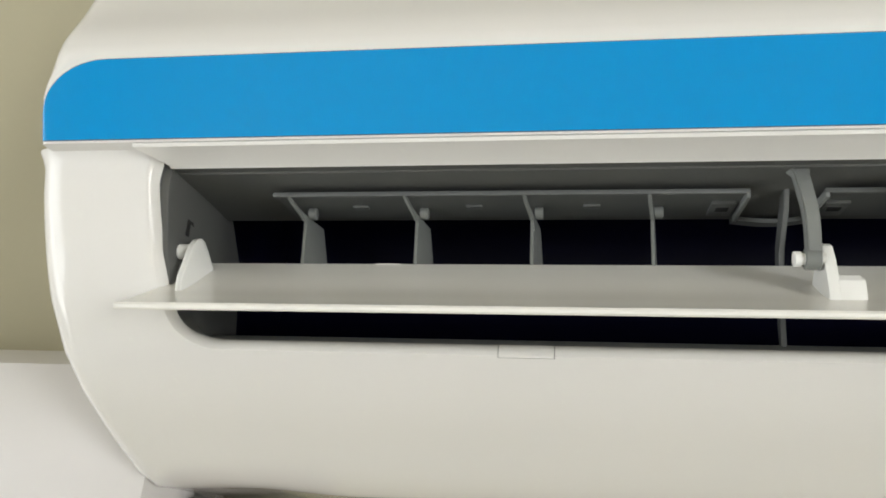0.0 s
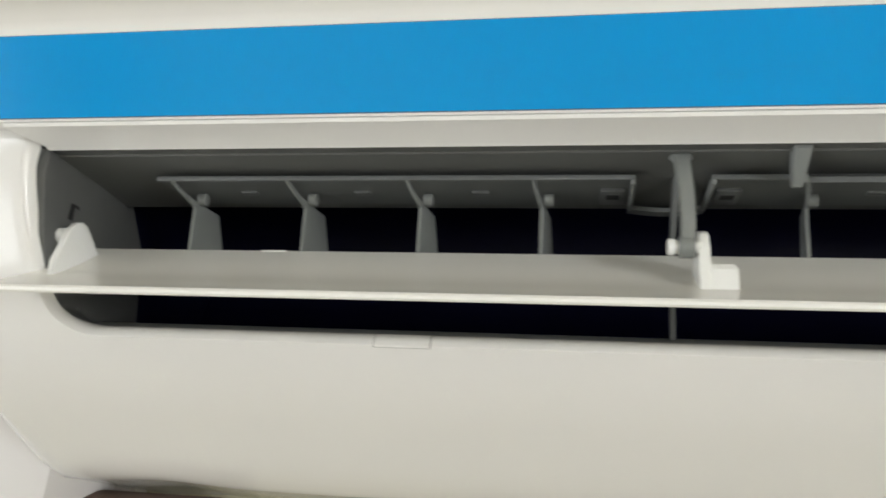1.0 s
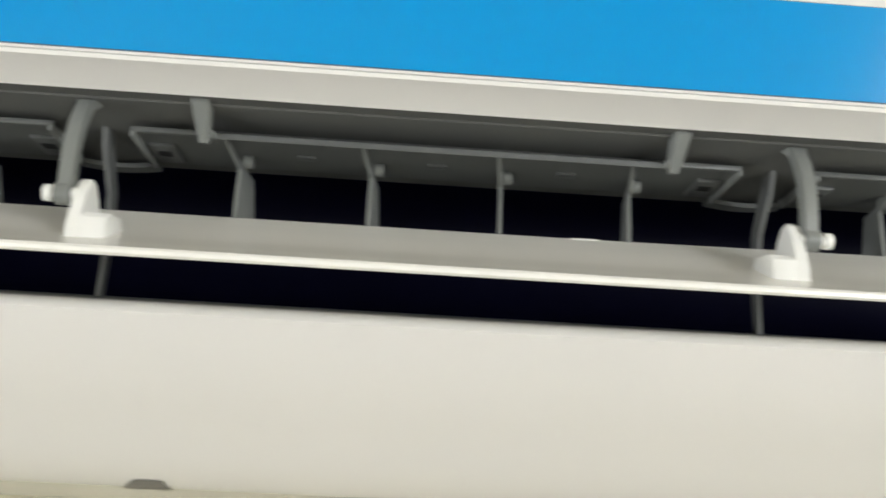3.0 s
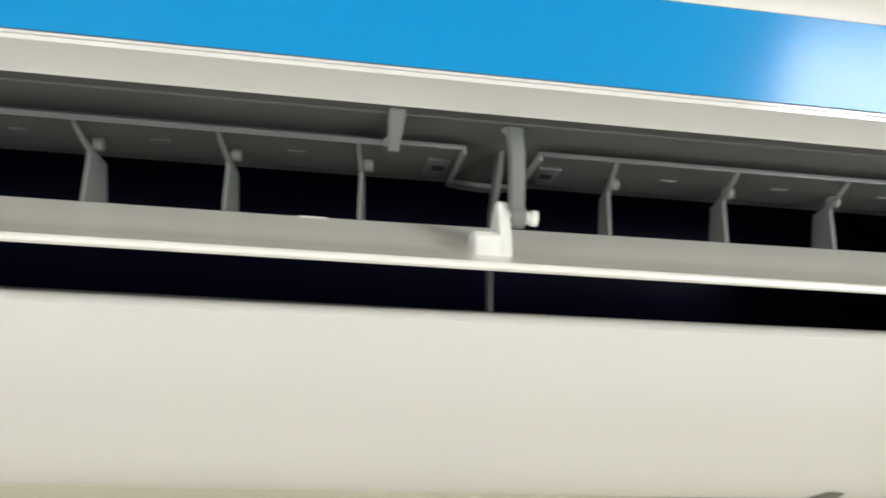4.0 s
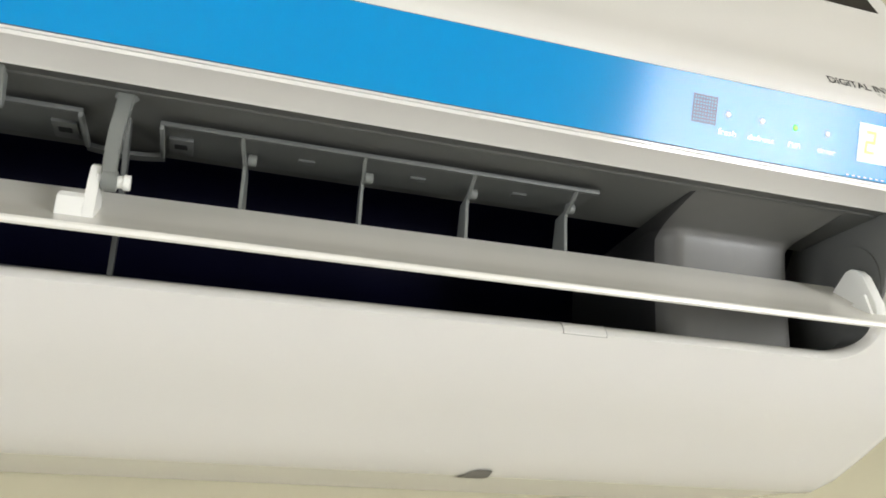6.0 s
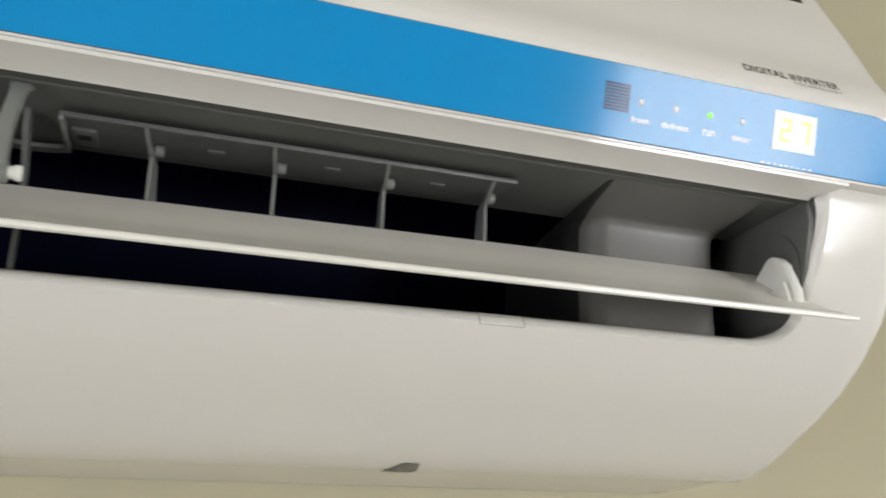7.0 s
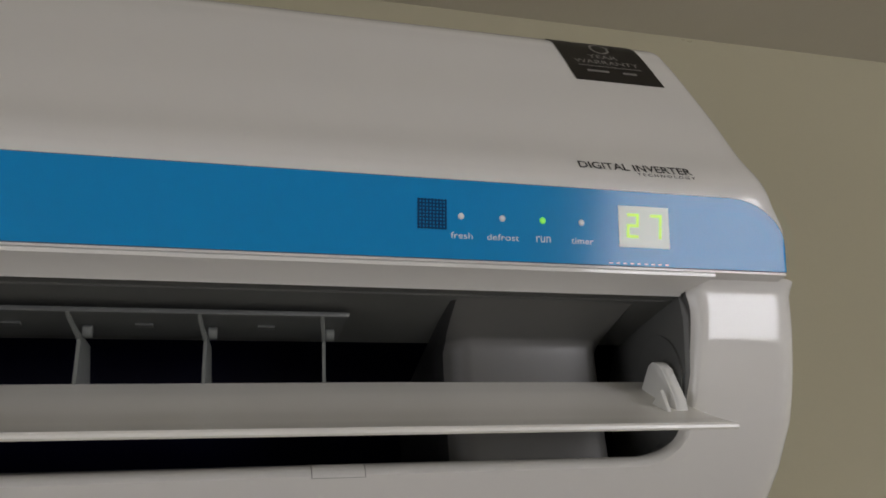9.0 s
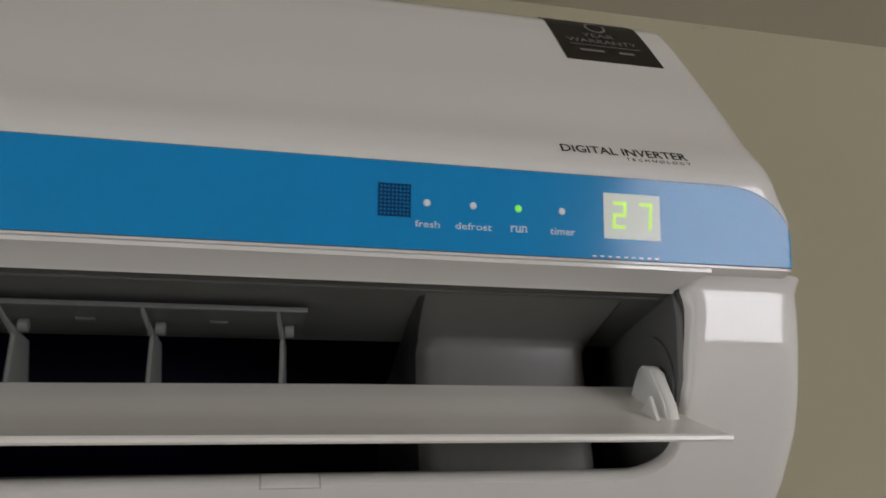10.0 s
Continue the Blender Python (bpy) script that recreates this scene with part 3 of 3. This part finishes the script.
# rods between the bars
for x0_, x1_ in ((0.2448, 0.2716), (0.4648, 0.4919)):
    bm = bmesh.new()
    rows = []
    for i in range(13):
        f = i / 12
        x = x0_ + (x1_ - x0_) * f
        z = ZP - 0.0006 - 0.0012 * math.sin(math.pi * f)
        rows.append([Vector((x, -.1385, z)), Vector((x, -.1385, z + 0.0016)), Vector((x, -.1335, z + 0.0016)), Vector((x, -.1335, z)), Vector((x, -.1385, z))])
    sheet(bm, rows)
    bmesh.ops.remove_doubles(bm, verts=bm.verts, dist=1e-6)
    part("connecting_rod", bm, M_BAR, ac, "thin grey rod joining two vane bars")

# the middle bar's forward lip and its two hangers
part("bar_lip", slab([(-.1712, 2.2212), (-.1712, 2.2231), (-.1660, 2.2262), (-.1655, 2.2243)], 0.2948, 0.4418, 0.0003), M_BAR, ac, "narrow grey lip along the middle vane bar")
for x, sg in ((0.2948, 1), (0.4418, -1)):
    bm = slab([(-.1822, 2.2304), (-.1818, 2.2282), (-.1735, 2.2215), (-.1716, 2.2195), (-.1692, 2.2200), (-.1690, 2.2226), (-.1755, 2.2284), (-.1758, 2.2304)], x - 0.0022, x + 0.0022, 0.0004)
    for v in bm.verts:
        f = min(1.0, max(0.0, (2.2290 - v.co.z) / 0.009))
        v.co.x = x + (v.co.x - x) * (1.20 - 0.50 * f)
    hanger = part("hanger", bm, M_GREY, ac, "small grey hanger between soffit and bar")
    bm = bmesh.new()
    ends = []
    for dy in (0.0, 0.0014):
        ends.append([bm.verts.new((x + sg * a, b + dy, c)) for a, b, c in ((0.0, -.1760, 2.2258), (0.0, -.1714, 2.2212), (0.0036, -.1714, 2.2214), (0.0032, -.1722, 2.2228))])
    bm.faces.new(ends[0])
    bm.faces.new(list(reversed(ends[1])))
    for k in range(4):
        bm.faces.new((ends[0][k], ends[1][k], ends[1][(k + 1) % 4], ends[0][(k + 1) % 4]))
    bmesh.ops.recalc_face_normals(bm, faces=bm.faces)
    part("gusset", bm, M_GREY, hanger, smooth=False)


# stays with the links that carry the flap
def stay(x, sg):
    """sg: on which side of it the bracket stands."""
    path = [(-.1740, 2.2300, 0.0), (-.1765, 2.2262, 0.0), (-.1792, 2.2200, -0.2), (-.1812, 2.2135, -0.7), (-.1814, 2.2065, -1.0), (-.1806, 2.2000, -1.0), (-.1798, 2.1950, -1.0)]
    line = smooth_line([(a, b) for a, b, c in path], 5)
    off = np.interp(np.linspace(0, len(path) - 1, len(line)), range(len(path)), [c for a, b, c in path])
    bm = bmesh.new()
    rows = []
    for i, (p, o) in enumerate(zip(line, off)):
        f = i / (len(line) - 1)
        w = 0.0025 + 0.0017 * max(0.0, 1 - f * 7) - 0.0004 * f
        d = 0.0016 + 0.0006 * f
        cx = x - sg * o * 0.0008
        q = line[min(i + 1, len(line) - 1)] - line[max(i - 1, 0)]
        n = Vector((q.y, -q.x)).normalized()
        a, b = p + n * d, p - n * d
        rows.append([Vector((cx - w, a.x, a.y)), Vector((cx + w, a.x, a.y)), Vector((cx + w, b.x, b.y)), Vector((cx - w, b.x, b.y)), Vector((cx - w, a.x, a.y))])
    vs = sheet(bm, rows)
    bmesh.ops.remove_doubles(bm, verts=bm.verts, dist=1e-6)
    bmesh.ops.holes_fill(bm, edges=bm.edges)
    bmesh.ops.bevel(bm, geom=[e for e in bm.edges if len(e.link_faces) == 2 and e.calc_face_angle(0) > 0.9], offset=0.0004, segments=2, affect='EDGES')
    link = part("flap_link", bm, M_GREY, ac, "curved grey link arm holding the flap")
    bm = bmesh.new()
    add_pin(bm, *sorted((x + sg * 0.0004 - 0.0024, x + sg * 0.0004 + 0.0024)), -.1800, 2.1972, 0.0034, 20)
    part("link_eye", bm, M_GREY, link)
    ol = [(-.1600, 2.2300), (-.1560, 2.2205), (-.1460, 2.2100), (-.1418, 2.1945), (-.1412, 2.1705), (-.1368, 2.1705), (-.1370, 2.1950), (-.1405, 2.2120), (-.1500, 2.2235), (-.1530, 2.2300)]
    part("stay", slab(ol, x - 0.0009, x + 0.0009, 0.0004), M_BAR, ac, "upright grey stay across the outlet")


stay(0.2597, 1)
stay(0.4797, -1)

# ---- the flap ----
FX0, FX1 = 0.0408, 0.7822
FLAP = smooth_line([(-.2017, 2.1763), (-.2003, 2.1767), (-.1985, 2.1772), (-.1900, 2.1807), (-.1750, 2.1875), (-.1600, 2.1965), (-.1500, 2.2030)], 6)


def flap_z(y):
    return float(np.interp(y, [p.x for p in FLAP], [p.y for p in FLAP]))


bm = bmesh.new()
rows = []
for i in range(61):
    x = FX0 + (FX1 - FX0) * i / 60
    ring = []
    for j, p in enumerate(FLAP):
        q = FLAP[min(j + 1, len(FLAP) - 1)] - FLAP[max(j - 1, 0)]
        n = Vector((-q.y, q.x)).normalized()
        ring.append((p, n))
    rise = 0.0016 * min(1.0, max(0.0, (x - 0.42) / 0.25))           # the flap twists a little
    back_ = [rise * min(1.0, max(0.0, (p.x + .1900) / 0.030)) for p, n in ring]
    top = [Vector((x, p.x, p.y + b)) for (p, n), b in zip(ring, back_)]
    t_ = 0.0024
    bot = [Vector((x, (p - n * t_).x, (p - n * t_).y + b)) for (p, n), b in reversed(list(zip(ring, back_)))]
    nose = [Vector((x, -.2021, 2.1744)), Vector((x, -.2023, 2.1754))]
    rows.append(top + bot + nose + [top[0]])
sheet(bm, rows)
bmesh.ops.remove_doubles(bm, verts=bm.verts, dist=1e-6)
bmesh.ops.holes_fill(bm, edges=bm.edges)
flap = part("flap", bm, M_FLAP, ac, "white horizontal air flap, swung open")
for x in (0.1180, 0.4180):
    part("nub", box(x - 0.0048, x + 0.0048, -.1508, -.1494, 2.2018, 2.2031, 0.0003), M_FLAP, flap)


def bracket(x, sg):
    zb = 0.0006
    fz = flap_z
    ol = [(-.1838, fz(-.1838) - zb), (-.1836, fz(-.1836) + 0.0035), (-.1815, 2.1965), (-.1797, 2.2017), (-.1775, 2.2030), (-.1745, 2.2025), (-.1718, 2.1990), (-.1660, fz(-.166) - zb), (-.1780, fz(-.178) - zb)]
    a, b = sorted((x - sg * 0.0012, x + sg * 0.0022))
    br = part("bracket", slab(ol, a, b, 0.0006), M_BRACKET, flap, "white triangular bracket on the flap")
    ol = [(-.1836, fz(-.1836) - zb), (-.1834, 2.1896), (-.1828, 2.1904), (-.1805, 2.1908), (-.1798, 2.1921), (-.1720, 2.1932), (-.1690, fz(-.169) - zb), (-.1780, fz(-.178) - zb)]
    a, b = sorted((x + sg * 0.0018, x + sg * 0.0098))
    part("bracket_block", slab(ol, a, b, 0.0005), M_BRACKET, flap, "white stepped block beside the bracket")
    bm = bmesh.new()
    add_pin(bm, *sorted((x, x - sg * 0.0088)), -.1800, 2.1972, 0.0020, 16)
    add_pin(bm, *sorted((x - sg * 0.0078, x - sg * 0.0100)), -.1800, 2.1972, 0.0025, 16)
    part("bracket_pin", bm, M_BRACKET, flap, "white pin through the link")


bracket(0.2645, 1)
bracket(0.4755, -1)


def end_arm(x, sg, rim_w):
    fz = flap_z
    zb = 0.0006
    ol = [(-.1800, fz(-.18) - zb), (-.1798, fz(-.1798) + 0.0050), (-.1745, 2.2030), (-.1715, 2.2062), (-.1685, 2.2074), (-.1655, 2.2070), (-.1630, 2.2046), (-.1555, fz(-.1555) - zb), (-.1700, fz(-.17) - zb)]
    a, b = sorted((x, x + sg * 0.0018))
    arm = part("end_arm", slab(ol, a, b, 0.0005), M_BRACKET, flap, "white rounded end arm of the flap")
    rim = [(-.1800, fz(-.18) - zb), (-.1798, fz(-.1798) + 0.0050), (-.1745, 2.2030), (-.1715, 2.2062), (-.1685, 2.2074), (-.1658, 2.2070), (-.1664, 2.2056), (-.1688, 2.2058), (-.1706, 2.2046), (-.1732, 2.2018), (-.1778, fz(-.1778) + 0.0046), (-.1778, fz(-.1778) - zb)]
    a, b = sorted((x + sg * 0.0014, x - sg * rim_w))
    part("end_arm_rim", slab(rim, a, b, 0.0004), M_BRACKET, flap)
    bm = bmesh.new()
    add_pin(bm, *sorted((x - sg * 0.0065, x + sg * 0.0008)), -.1690, 2.2022, 0.0028, 16)
    part("end_pin", bm, M_BRACKET, flap)


end_arm(0.0500, 1, 0.0006)
end_arm(0.7750, -1, 0.0030)
part("arm_web", slab([(-.1820, flap_z(-.182) - 0.0005), (-.1790, 2.1935), (-.1700, flap_z(-.17) - 0.0005)], 0.7685, 0.7700, 0.0003), M_BRACKET, flap)

# clip covers on the lower lip, and grey patches painting the bottom notches' shade
for x0_, x1_ in ((0.1610, 0.1800), (0.6430, 0.6610)):
    f0 = lower_point((x0_ + x1_) / 2, SB)
    f1 = f0 + Vector((0, 0.0055, 0.0048))
    f2 = lower_point((x0_ + x1_) / 2, SB + 0.0006)
    for grow, out, mat, nm in ((0.0003, 0.00005, M_JOINT_SHADE, "clip_joint"), (0.0, 0.00016, M_WHITE, "clip_cover")):
        line = []
        for f in (0.80 + 20 * grow, 0.60, 0.36, 0.16):
            p = f0.lerp(f1, f)
            bulge = 0.0009 * math.sin(math.pi * f) + out
            line.append((p.y - bulge, p.z + 0.8 * bulge))
        c = f2 + (f2 - f0).normalized() * grow
        line += [(f0.y - out, f0.z), (c.y - out, c.z - out)]
        bm = bmesh.new()
        sheet(bm, [[Vector((x, y + d, z + d)) for y, z in line] for x, d in ((x0_ - grow, 0.0006), (x0_ - grow, 0), (x1_ + grow, 0), (x1_ + grow, 0.0006))])
        part(nm, bm, mat, ac)
for x0_, x1_ in ((0.2520, 0.2740), (0.6300, 0.6475)):
    bm = bmesh.new()
    s0, s1 = LOWER.length - 0.0165, LOWER.length
    rows = []
    for k in range(9):
        f = k / 8
        left = x0_ + (x1_ - x0_) * 0.12 + (x1_ - x0_) * 0.36 * (1 - f) ** 1.6
        right = x1_ - 0.0015 * (1 - f)
        rows.append([lower_point(left + (right - left) * c / 4, s0 + (s1 - s0) * f) + Vector((0, -0.00035, -0.00035)) for c in range(5)])
    sheet(bm, rows)
    part("slot_shade_patch", bm, M_JOINT_SHADE, ac, "grey patch painting the shade of a slot in the lower edge", smooth=False)

# ---- beside and below the unit ----
duct = new("pipe_duct")
duct.location = (-0.377, 0, 2.085)
tagged(duct, "white plastic pipe duct on the wall beside the air conditioner", "duct")
part("base", box(-0.75, 0.002, -0.012, 0.0, 2.092, 2.172, 0.003), M_DUCT, duct)
part("cover", box(-0.75, 0.003, -0.085, -0.006, 2.085, 2.182, 0.034), M_DUCT, duct, "rounded white duct cover")
bm = bmesh.new()
add_pin(bm, -0.012, 0.066, -.040, 2.0885, 0.024, 28)
tagged(finish("drain_pipe", bm, M_BROWN), "brown wrapped pipe under the air conditioner's lower corner", "pipe")

# a small crack where wall and ceiling meet
bm = bmesh.new()
n = 14
up, dn = [], []
for i in range(n + 1):
    f = i / n
    x = 0.949 + 0.010 * f
    w = 0.0002 * math.sin(math.pi * f) ** 0.6 * (0.6 + 0.4 * math.sin(9 * f + 1))
    z = 2.5188 + 0.0006 * math.sin(7 * f)
    up.append(Vector((x, -0.0008, z + abs(w))))
    dn.append(Vector((x, -0.0008, z - abs(w))))
sheet(bm, [up, dn])
tagged(finish("crack", bm, M_BROWN, smooth=False), "short brown crack in the plaster under the ceiling", "crack", kind="structure")
